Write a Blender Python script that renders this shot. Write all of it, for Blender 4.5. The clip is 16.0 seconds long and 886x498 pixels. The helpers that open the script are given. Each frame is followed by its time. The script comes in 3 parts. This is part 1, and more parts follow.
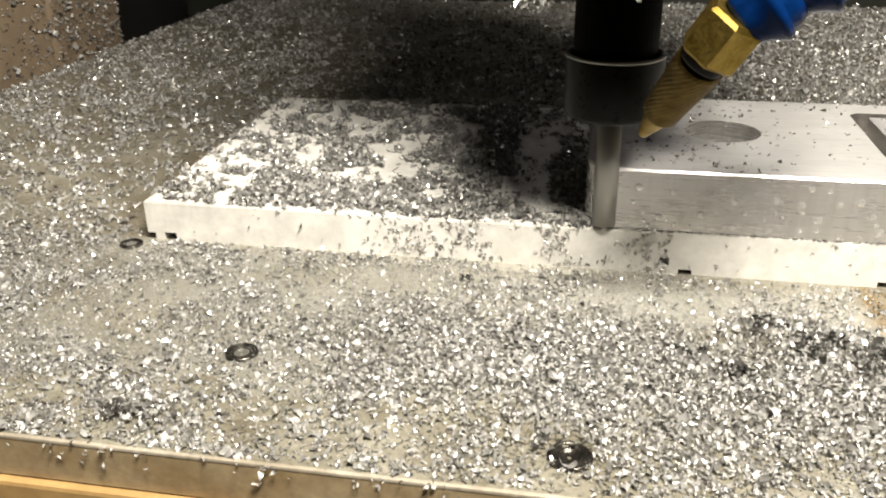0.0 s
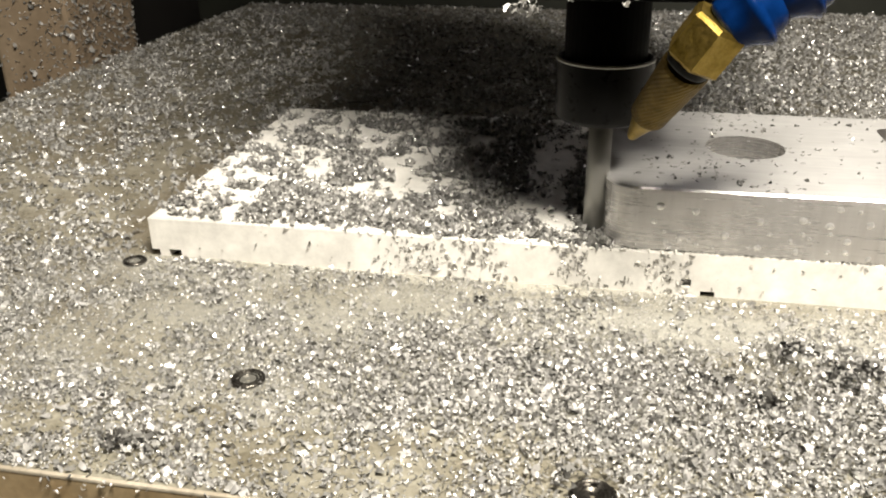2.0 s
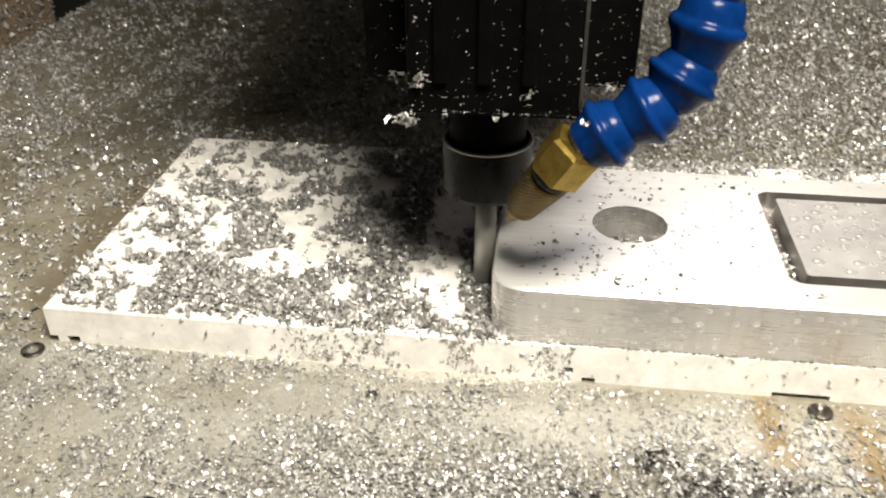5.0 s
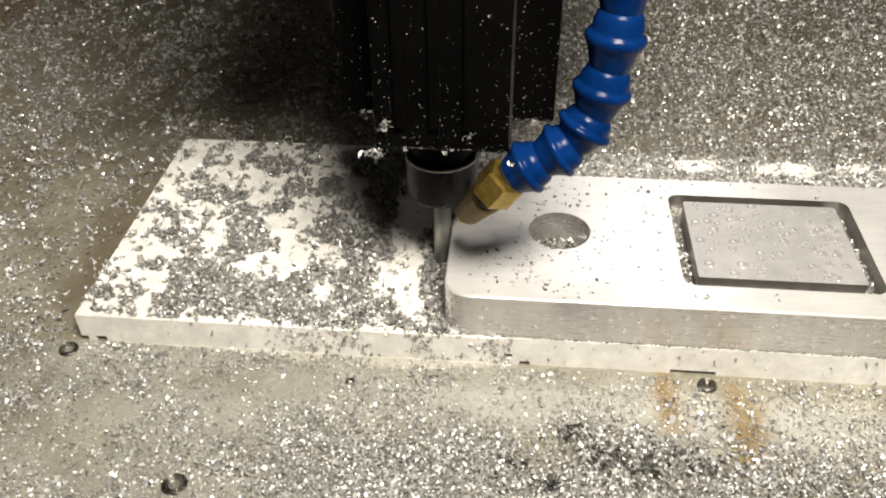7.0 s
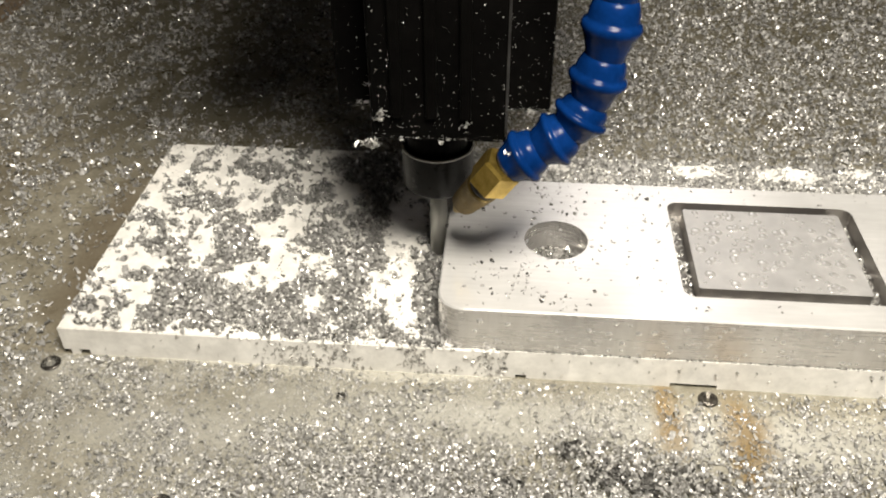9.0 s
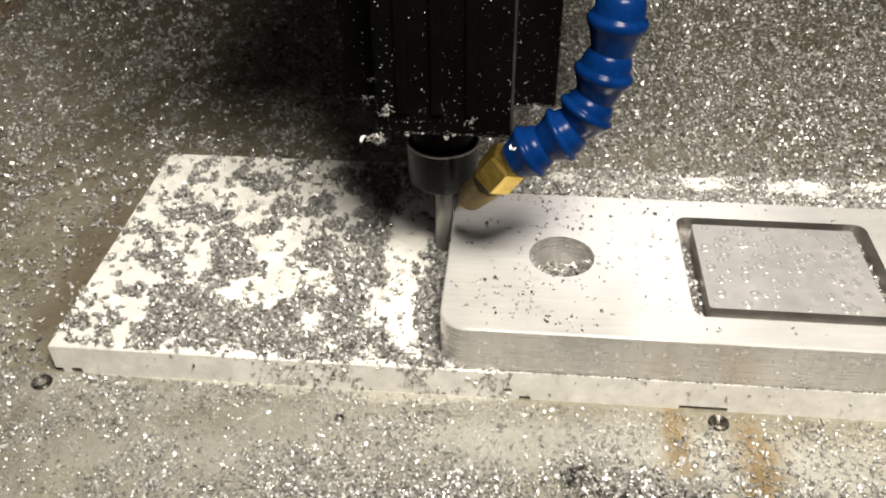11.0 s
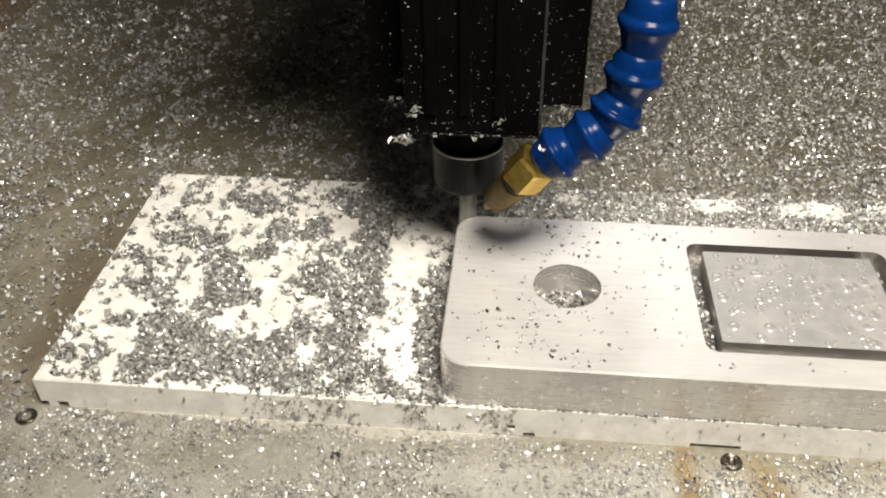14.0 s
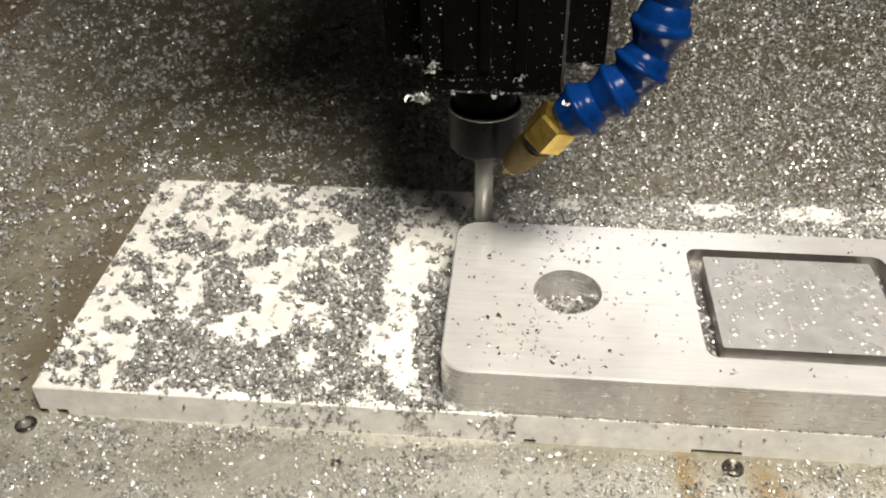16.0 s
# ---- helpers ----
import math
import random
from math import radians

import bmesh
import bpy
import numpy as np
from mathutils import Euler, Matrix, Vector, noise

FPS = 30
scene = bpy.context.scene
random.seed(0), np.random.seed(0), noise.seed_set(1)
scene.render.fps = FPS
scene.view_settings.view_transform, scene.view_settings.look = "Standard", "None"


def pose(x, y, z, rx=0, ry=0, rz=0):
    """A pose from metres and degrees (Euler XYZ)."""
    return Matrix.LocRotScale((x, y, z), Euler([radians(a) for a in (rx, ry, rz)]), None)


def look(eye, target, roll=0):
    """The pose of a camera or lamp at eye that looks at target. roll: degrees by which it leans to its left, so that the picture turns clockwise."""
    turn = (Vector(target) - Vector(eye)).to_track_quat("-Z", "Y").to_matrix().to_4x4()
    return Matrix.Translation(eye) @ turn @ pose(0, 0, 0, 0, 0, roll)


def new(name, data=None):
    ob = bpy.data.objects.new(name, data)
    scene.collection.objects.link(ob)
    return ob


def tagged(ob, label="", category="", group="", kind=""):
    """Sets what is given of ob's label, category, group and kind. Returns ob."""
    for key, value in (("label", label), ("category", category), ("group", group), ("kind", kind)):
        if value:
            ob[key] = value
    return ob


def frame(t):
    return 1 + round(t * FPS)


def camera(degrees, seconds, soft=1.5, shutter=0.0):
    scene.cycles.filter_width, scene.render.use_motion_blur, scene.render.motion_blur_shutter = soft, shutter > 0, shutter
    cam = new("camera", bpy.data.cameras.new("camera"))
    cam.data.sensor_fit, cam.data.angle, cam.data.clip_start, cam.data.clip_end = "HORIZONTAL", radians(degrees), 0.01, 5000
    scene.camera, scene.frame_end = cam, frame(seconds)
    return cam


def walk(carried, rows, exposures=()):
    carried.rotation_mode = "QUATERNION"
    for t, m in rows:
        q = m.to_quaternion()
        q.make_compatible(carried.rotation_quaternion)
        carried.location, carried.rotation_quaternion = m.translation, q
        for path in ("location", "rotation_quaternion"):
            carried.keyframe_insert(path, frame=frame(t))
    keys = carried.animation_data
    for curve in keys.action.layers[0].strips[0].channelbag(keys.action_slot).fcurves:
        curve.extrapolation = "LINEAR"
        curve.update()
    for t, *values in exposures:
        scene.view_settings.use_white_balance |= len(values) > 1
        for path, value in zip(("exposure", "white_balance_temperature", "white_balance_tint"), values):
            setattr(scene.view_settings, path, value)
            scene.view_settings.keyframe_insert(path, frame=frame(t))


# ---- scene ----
# Table-top milling: lengths in the rows below are in millimetres, built in metres.
MM = 0.001
EXPO = 0.12
cam = camera(54.0, 16.0, soft=2.0, shutter=0.5)
# seconds, eye x y z, turn x y z
ROWS = [
    (0, 130.54, -216.73, 104.11, 65.398, 0.638, 10.541),
    (0.5, 128.97, -217.87, 104.75, 65.464, 0.621, 10.486),
    (1, 127.75, -218.97, 104.26, 65.654, 0.461, 10.801),
    (1.5, 127.25, -219.15, 104.84, 65.667, 0.540, 10.993),
    (2, 126.84, -219.64, 104.70, 65.650, 0.561, 10.969),
    (2.5, 125.89, -219.26, 103.55, 65.715, 0.491, 10.896),
    (3, 124.54, -218.72, 105.10, 65.671, 0.320, 11.057),
    (3.5, 124.98, -218.79, 105.05, 65.842, 0.418, 11.134),
    (4, 125.00, -219.56, 106.48, 65.777, 0.316, 10.855),
    (4.2, 130.24, -217.34, 116.35, 64.655, 0.958, 11.543),
    (4.4, 129.84, -217.71, 128.41, 64.863, 0.266, 9.853),
    (4.5, 137.12, -214.94, 129.03, 65.119, 0.664, 9.963),
    (4.7, 139.05, -211.94, 137.62, 62.606, -0.060, 8.535),
    (6.8, 148.42, -247.13, 212.56, 51.887, 0.397, 5.225),
    (7, 149.04, -247.22, 211.46, 52.197, 0.635, 5.327),
    (7.5, 149.08, -247.40, 211.24, 52.122, 0.881, 5.074),
    (8, 149.76, -249.39, 209.59, 52.402, 0.726, 5.218),
    (8.5, 148.71, -248.76, 211.13, 52.268, 0.559, 5.089),
    (9, 148.73, -249.06, 209.62, 52.066, 0.518, 5.003),
    (11.5, 148.17, -250.32, 208.07, 52.101, 0.595, 5.319),
    (12, 147.19, -250.41, 207.15, 52.225, 0.423, 5.162),
    (12.5, 147.40, -250.31, 206.72, 52.089, 0.502, 5.259),
    (13, 146.35, -251.09, 207.62, 52.328, 0.292, 5.173),
    (13.5, 148.21, -251.32, 207.32, 52.312, 0.568, 5.278),
    (14, 147.92, -251.23, 208.33, 52.260, 0.680, 5.476),
    (14.5, 146.88, -251.92, 207.89, 52.352, 0.482, 5.192),
    (15, 147.56, -251.51, 208.91, 52.362, 0.566, 5.316),
    (15.5, 147.43, -251.48, 209.01, 52.278, 0.533, 5.381),
    (16, 147.29, -252.01, 208.86, 52.477, 0.747, 5.288),
]
walk(cam, [(t, pose(x * MM, y * MM, z * MM, rx, ry, rz)) for t, x, y, z, rx, ry, rz in ROWS], exposures=[(0.0, EXPO, 6500, 10), (4.0, EXPO, 6500, 10), (7.0, EXPO - 0.42, 6440, 10), (9.0, EXPO - 0.46, 6440, 10), (13.0, EXPO - 0.62, 6440, 10), (16.0, EXPO - 0.65, 6380, 10)])

# Cutter in the table's own space: seconds, x, y, lift. The table feeds along y, the spindle along x and z.
TOOL_PATH = [(0, 132.5, 1.5, 0), (0.5, 130, 4.2, 0), (1, 127.8, 7.1, 0), (1.5, 126, 9.9, 0), (2, 124.9, 12.8, 0),
             (2.5, 124.0, 15.3, 0), (3, 123.8, 17.8, 0), (3.5, 123.8, 20.6, 0), (4, 123.7, 23.3, 0), (4.7, 123.7, 27.2, 0),
             (7, 123.7, 39.4, 0), (8, 123.7, 44.7, 0), (9, 123.7, 50.3, 0), (11.5, 123.7, 64.4, 0), (12, 123.7, 67.4, 0),
             (12.5, 124.8, 70.2, 0), (13, 126, 72.9, 0), (13.5, 128, 74.9, 0), (14, 130.4, 76.6, 0), (14.5, 132.9, 77.6, 0),
             (15, 135.7, 78.1, 0), (15.5, 135.8, 78.1, 7.8), (16, 135.9, 78.1, 15.4)]
SPINDLE_Y = 1.5
TABLE_ROWS = [(t, (SPINDLE_Y - y) * MM) for t, x, y, z in TOOL_PATH]
SPINDLE_ROWS = [(t, pose(x * MM, SPINDLE_Y * MM, (12.0 + z) * MM)) for t, x, y, z in TOOL_PATH]
riders = []      # everything that travels with the table
spindle_riders = []

# ---- light ----
world = bpy.data.worlds.new("workshop")
world.use_nodes = True
scene.world = world
wn = world.node_tree.nodes["Background"]
wn.inputs["Color"].default_value = (1.0, 0.93, 0.85, 1)
wn.inputs["Strength"].default_value = 0.003


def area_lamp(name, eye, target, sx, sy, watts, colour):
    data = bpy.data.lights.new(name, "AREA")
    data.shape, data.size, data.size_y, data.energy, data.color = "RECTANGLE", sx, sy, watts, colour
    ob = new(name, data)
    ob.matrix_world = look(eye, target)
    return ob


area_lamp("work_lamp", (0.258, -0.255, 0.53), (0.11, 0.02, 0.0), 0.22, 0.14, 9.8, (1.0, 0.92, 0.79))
# Added rear light for glints on chips and metal; no window stands there.
area_lamp("rear_fill", (0.42, 1.25, 0.95), (0.30, 0.0, 0.03), 0.44, 0.50, 1.0, (1.0, 0.93, 0.92))


# ---- materials ----
def material(name):
    m = bpy.data.materials.new(name)
    m.use_nodes = True
    nt = m.node_tree
    b = nt.nodes["Principled BSDF"]
    return m, nt, b


def node(nt, kind, **inputs):
    n = nt.nodes.new(kind)
    for k, v in inputs.items():
        n.inputs[k].default_value = v
    return n


def coords(nt):
    return nt.nodes.new("ShaderNodeTexCoord").outputs["Object"]


def noise_at(nt, scale, detail=4.0, rough=0.6, vec=None):
    n = node(nt, "ShaderNodeTexNoise", Scale=scale, Detail=detail, Roughness=rough)
    nt.links.new(vec if vec else coords(nt), n.inputs["Vector"])
    return n.outputs["Fac"]


def ramp(nt, fac, stops):
    r = nt.nodes.new("ShaderNodeValToRGB")
    e = r.color_ramp.elements
    while len(e) < len(stops):
        e.new(0.5)
    for el, (p, c) in zip(e, stops):
        el.position = p
        el.color = (*c, 1) if len(c) == 3 else c
    nt.links.new(fac, r.inputs["Fac"])
    return r.outputs["Color"]


def mixed(nt, fac, a, b, blend="MIX"):
    n = nt.nodes.new("ShaderNodeMix")
    n.data_type, n.blend_type = "RGBA", blend
    for sock, v in ((n.inputs["Factor"], fac), (n.inputs[6], a), (n.inputs[7], b)):
        if isinstance(v, (int, float)):
            sock.default_value = v
        elif isinstance(v, tuple):
            sock.default_value = (*v, 1)
        else:
            nt.links.new(v, sock)
    return n.outputs[2]


def bumped(nt, b, height, strength, dist):
    n = node(nt, "ShaderNodeBump", Strength=strength, Distance=dist)
    nt.links.new(height, n.inputs["Height"])
    nt.links.new(n.outputs["Normal"], b.inputs["Normal"])


def surface(name, dark, light, scale, rough=(0.3, 0.5), metal=0.0, bump=0.2, fine=6.0, dist=0.0003, coat=0.0, spec=0.5):
    """Two scales of variation in colour, roughness and relief."""
    m, nt, b = material(name)
    big, small = noise_at(nt, scale), noise_at(nt, scale * fine, 6.0, 0.7)
    c1 = ramp(nt, big, [(0.3, dark), (0.7, light)])
    c2 = ramp(nt, small, [(0.3, (0.75, 0.75, 0.75)), (0.7, (1.12, 1.12, 1.12))])
    nt.links.new(mixed(nt, 1.0, c1, c2, "MULTIPLY"), b.inputs["Base Color"])
    r = ramp(nt, small, [(0.3, (rough[0],) * 3), (0.7, (rough[1],) * 3)])
    nt.links.new(r, b.inputs["Roughness"])
    b.inputs["Metallic"].default_value = metal
    b.inputs["Coat Weight"].default_value = coat
    b.inputs["Specular IOR Level"].default_value = spec
    b.inputs["Coat Roughness"].default_value = 0.08
    bumped(nt, b, small, bump, dist)
    return m


def table_material():
    """Dirty tooling plate under a film of coolant, with two rust streaks beside a screw."""
    m, nt, b = material("wet_plate")
    obj = coords(nt)
    big, mid, small = noise_at(nt, 14, vec=obj), noise_at(nt, 70, 5, 0.65, obj), noise_at(nt, 600, 5, 0.7, obj)
    base = ramp(nt, big, [(0.3, (0.17, 0.15, 0.11)), (0.5, (0.285, 0.27, 0.22)), (0.72, (0.365, 0.35, 0.30))])
    base = mixed(nt, 1.0, base, ramp(nt, mid, [(0.32, (0.66, 0.63, 0.57)), (0.5, (0.95, 0.94, 0.91)), (0.68, (1.16, 1.16, 1.14))]), "MULTIPLY")
    base = mixed(nt, 1.0, base, ramp(nt, small, [(0.35, (0.76, 0.76, 0.75)), (0.65, (1.14, 1.14, 1.14))]), "MULTIPLY")
    wob = node(nt, "ShaderNodeTexNoise", Scale=90.0, Detail=4.0)
    nt.links.new(obj, wob.inputs["Vector"])
    shift = node(nt, "ShaderNodeVectorMath")
    shift.operation = "MULTIPLY_ADD"
    shift.inputs[1].default_value = (0.012, 0.012, 0)
    nt.links.new(wob.outputs["Color"], shift.inputs[0])
    nt.links.new(obj, shift.inputs[2])
    # The last tint joins the rear plate's olive tone with painted machine shade.
    rust, milk, mud, olive_shade = (0.20, 0.128, 0.036), (0.50, 0.50, 0.47), (0.13, 0.105, 0.07), (0.10, 0.088, 0.052)
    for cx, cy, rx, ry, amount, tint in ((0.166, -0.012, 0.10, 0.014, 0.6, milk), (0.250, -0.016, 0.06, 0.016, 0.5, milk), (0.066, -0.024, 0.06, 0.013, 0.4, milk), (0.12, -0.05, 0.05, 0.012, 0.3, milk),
                                         (-0.004, 0.07, 0.018, 0.085, 0.7, mud), (-0.03, -0.02, 0.06, 0.04, 0.35, mud), (-0.09, 0.16, 0.13, 0.20, 0.15, mud), (0.10, 0.26, 0.26, 0.17, 0.85, olive_shade), (0.34, 0.30, 0.24, 0.19, 0.7, olive_shade), (-0.06, 0.36, 0.20, 0.16, 0.35, olive_shade),
                                         (0.207, -0.006, 0.0068, 0.020, 0.85, rust), (0.2305, -0.011, 0.0095, 0.022, 0.8, rust), (0.2285, -0.027, 0.0055, 0.012, 0.8, rust)):
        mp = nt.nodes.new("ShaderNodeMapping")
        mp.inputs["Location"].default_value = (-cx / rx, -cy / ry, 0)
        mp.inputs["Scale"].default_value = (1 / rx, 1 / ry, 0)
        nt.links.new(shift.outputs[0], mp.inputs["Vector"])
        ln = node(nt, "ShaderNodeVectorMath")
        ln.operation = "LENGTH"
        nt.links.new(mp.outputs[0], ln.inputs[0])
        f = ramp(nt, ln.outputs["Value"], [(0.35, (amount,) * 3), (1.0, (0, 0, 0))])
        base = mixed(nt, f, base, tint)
    nt.links.new(base, b.inputs["Base Color"])
    nt.links.new(ramp(nt, mid, [(0.35, (0.22,) * 3), (0.65, (0.5,) * 3)]), b.inputs["Roughness"])
    b.inputs["Metallic"].default_value = 0.15
    b.inputs["Coat Weight"].default_value = 0.35
    b.inputs["Coat Roughness"].default_value = 0.12
    bumped(nt, b, small, 0.4, 0.0005)
    return m


def chip_material(name, tone, lo, hi):
    """Bare bent aluminium swarf, each flake a little different."""
    m, nt, b = material(name)
    geo = nt.nodes.new("ShaderNodeNewGeometry").outputs["Random Per Island"]
    nt.links.new(ramp(nt, geo, [(0.0, tuple(0.36 * c for c in tone)), (0.45, tuple(0.52 * c for c in tone)), (0.85, tuple(0.74 * c for c in tone)), (1.0, tone)]), b.inputs["Base Color"])
    nt.links.new(ramp(nt, geo, [(0.0, (hi,) * 3), (1.0, (lo,) * 3)]), b.inputs["Roughness"])
    b.inputs["Metallic"].default_value = 0.42
    bumped(nt, b, noise_at(nt, 1500, 2), 0.15, 0.0003)
    return m


def brushed(name, tone, across, lo, hi, metal=1.0):
    """Milled aluminium with fine tool lines."""
    m, nt, b = material(name)
    mp = nt.nodes.new("ShaderNodeMapping")
    mp.inputs["Scale"].default_value = across
    nt.links.new(coords(nt), mp.inputs["Vector"])
    lines = noise_at(nt, 60, 5, 0.7, mp.outputs[0])
    cloud = noise_at(nt, 45, 4)
    nt.links.new(mixed(nt, 1.0, ramp(nt, cloud, [(0.3, tuple(0.86 * c for c in tone)), (0.7, tone)]), ramp(nt, lines, [(0.3, (0.9,) * 3), (0.7, (1.04,) * 3)]), "MULTIPLY"), b.inputs["Base Color"])
    nt.links.new(ramp(nt, mixed(nt, 0.5, cloud, lines), [(0.3, (lo,) * 3), (0.7, (hi,) * 3)]), b.inputs["Roughness"])
    b.inputs["Metallic"].default_value = metal
    bumped(nt, b, lines, 0.12, 0.0002)
    return m


def smeared_side():
    """Milled side with lengthwise tool lines and upright coolant smears."""
    m = brushed("milled_side", (0.76, 0.745, 0.73), (1, 1, 22), 0.22, 0.34, 0.72)
    nt = m.node_tree
    b = nt.nodes["Principled BSDF"]
    base = b.inputs["Base Color"].links[0].from_socket
    mp = nt.nodes.new("ShaderNodeMapping")
    mp.inputs["Scale"].default_value = (9, 1, 0.8)
    nt.links.new(coords(nt), mp.inputs["Vector"])
    smear = ramp(nt, noise_at(nt, 45, 5, 0.7, mp.outputs[0]), [(0.48, (0, 0, 0)), (0.72, (0.3, 0.3, 0.3))])
    nt.links.new(mixed(nt, smear, base, (0.36, 0.345, 0.325)), b.inputs["Base Color"])
    return m


M_TABLE = table_material()
M_CHIP = chip_material("aluminium_chip", (0.92, 0.91, 0.89), 0.22, 0.5)
M_DULL = chip_material("wet_chip", (0.58, 0.575, 0.55), 0.22, 0.5)
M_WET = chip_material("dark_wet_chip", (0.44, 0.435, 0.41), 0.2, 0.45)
M_SMEAR = chip_material("smeared_chip", (0.78, 0.755, 0.71), 0.3, 0.5)
# Near-black flakes: real dark specks, and shade painted into heap and seam.
M_CLOT = chip_material("black_chip_shade", (0.10, 0.097, 0.09), 0.35, 0.6)
M_BOARD = surface("white_plastic", (0.77, 0.755, 0.71), (0.86, 0.85, 0.815), 22, (0.32, 0.5), 0, 0.15)
M_ALU = brushed("milled_aluminium", (0.92, 0.915, 0.905), (1, 12, 12), 0.16, 0.27, 0.48)
M_ALU_SIDE = smeared_side()
M_ISLAND = brushed("skin_aluminium", (0.78, 0.77, 0.76), (3, 3, 3), 0.3, 0.5, 0.66)
# Rougher metal for the groove, its tone darkened to carry the recess shade.
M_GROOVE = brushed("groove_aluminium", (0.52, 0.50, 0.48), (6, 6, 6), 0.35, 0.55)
M_BLACK = surface("black_anodised", (0.0012, 0.0012, 0.0012), (0.003, 0.0028, 0.0026), 30, (0.4, 0.6), 0, 0.15, spec=0.035)
M_STRIP = surface("pale_edge", (0.02, 0.02, 0.02), (0.08, 0.078, 0.075), 90, (0.3, 0.5), 0.6, 0.2)
M_NUT = surface("blued_steel", (0.006, 0.006, 0.006), (0.010, 0.0098, 0.0095), 60, (0.24, 0.38), 0.0, 0.06, spec=0.14)
M_TOOL = brushed("carbide", (0.40, 0.395, 0.37), (1, 1, 0.2), 0.36, 0.5, 0.55)
M_BRASS = surface("brass", (0.24, 0.165, 0.03), (0.50, 0.36, 0.10), 220, (0.32, 0.52), 1.0, 0.3)
# Darker brass copy: the sleeve's shade is put into its colour.
M_SHADED_BRASS = surface("shaded_brass", (0.075, 0.05, 0.011), (0.18, 0.122, 0.034), 260, (0.36, 0.55), 0.9, 0.4)
M_BLUE = surface("blue_acetal", (0.001, 0.014, 0.072), (0.002, 0.022, 0.112), 60, (0.14, 0.26), 0, 0.08, spec=0.1)
M_WOOD = surface("tan_wood", (0.42, 0.26, 0.10), (0.55, 0.36, 0.16), 18, (0.4, 0.6), 0, 0.3)
M_EDGE = surface("sawn_edge", (0.34, 0.24, 0.125), (0.50, 0.40, 0.255), 60, (0.35, 0.5), 0.15, 0.3)
M_RIM = surface("pale_rim", (0.45, 0.39, 0.30), (0.70, 0.64, 0.53), 70, (0.25, 0.45), 0.3, 0.3)
M_POST = surface("beige_post", (0.24, 0.18, 0.12), (0.36, 0.28, 0.195), 12, (0.4, 0.6), 0, 0.3)
M_DARK = surface("dark_frame", (0.020, 0.022, 0.016), (0.035, 0.038, 0.028), 8, (0.5, 0.7), 0, 0.2)
M_WALL = surface("workshop_wall", (0.045, 0.042, 0.036), (0.065, 0.06, 0.054), 2, (0.7, 0.9), 0, 0.2)
M_RUBBER = surface("black_ring", (0.006,) * 3, (0.012,) * 3, 80, (0.45, 0.6), 0, 0.1, spec=0.2)
M_SCREW = surface("oiled_steel", (0.045, 0.042, 0.036), (0.15, 0.14, 0.125), 200, (0.2, 0.4), 0.9, 0.2)
M_DROP = surface("coolant_drop", (0.78, 0.77, 0.76), (0.86, 0.85, 0.84), 90, (0.08, 0.16), 0.65, 0.02)
M_MILKY = surface("milky_coolant", (0.55, 0.53, 0.46), (0.68, 0.66, 0.58), 110, (0.08, 0.2), 0, 0.2, coat=0.6)
M_MILKY.node_tree.nodes["Principled BSDF"].inputs["Alpha"].default_value = 0.72


# ---- mesh helpers (millimetres in, metres out) ----
def mesh_of(name, bm, mat, smooth=False):
    me = bpy.data.meshes.new(name)
    bmesh.ops.scale(bm, vec=(MM, MM, MM), verts=bm.verts)
    bm.normal_update()
    bm.to_mesh(me)
    bm.free()
    me.materials.append(mat)
    for p in me.polygons:
        p.use_smooth = smooth
    return me


def part(name, bm, mat, parent=None, label="", smooth=False):
    ob = new(name, mesh_of(name, bm, mat, smooth))
    if parent:
        ob.parent = parent
    if label:
        tagged(ob, label)
    return ob


def box(bm, x0, x1, y0, y1, z0, z1, bevel=0.0, seg=2):
    g = bmesh.ops.create_cube(bm, size=1)
    for v in g["verts"]:
        v.co = Vector((x0 + (v.co.x + 0.5) * (x1 - x0), y0 + (v.co.y + 0.5) * (y1 - y0), z0 + (v.co.z + 0.5) * (z1 - z0)))
    if bevel:
        es = list({e for v in g["verts"] for e in v.link_edges})
        bmesh.ops.bevel(bm, geom=es, offset=bevel, segments=seg, affect="EDGES", profile=0.6)
    return bm


def boxed(*a, **k):
    return box(bmesh.new(), *a, **k)


def turned(profile, seg=40, axis=None, cap=True, bm=None, wobble=None, phase=0.0):
    """A lathe body: (radius, height) pairs about z, or about the line from axis[0] to axis[1]."""
    bm = bm or bmesh.new()
    m = Matrix.Identity(4)
    if axis:
        a, b = Vector(axis[0]), Vector(axis[1])
        m = Matrix.Translation(a) @ (b - a).to_track_quat("Z", "Y").to_matrix().to_4x4()
    rings = []
    for k, (r, h) in enumerate(profile):
        ring = []
        for i in range(seg):
            rr = r * (wobble(i, k) if wobble else 1)
            ring.append(bm.verts.new(m @ Vector((rr * math.cos(phase + 2 * math.pi * i / seg), rr * math.sin(phase + 2 * math.pi * i / seg), h))))
        rings.append(ring)
    for p, q in zip(rings, rings[1:]):
        for i in range(seg):
            bm.faces.new((p[i], p[(i + 1) % seg], q[(i + 1) % seg], q[i]))
    if cap:
        bm.faces.new(rings[0][::-1])
        bm.faces.new(rings[-1])
    return bm


def rounded_rect(x0, x1, y0, y1, r, n=8):
    pts = []
    for cx, cy, a0 in ((x1 - r, y0 + r, -90), (x1 - r, y1 - r, 0), (x0 + r, y1 - r, 90), (x0 + r, y0 + r, 180)):
        for i in range(n + 1):
            a = radians(a0 + 90 * i / n)
            pts.append((cx + r * math.cos(a), cy + r * math.sin(a)))
    return pts


def ring_of(bm, pts, z):
    return [bm.verts.new((x, y, z)) for x, y in pts]


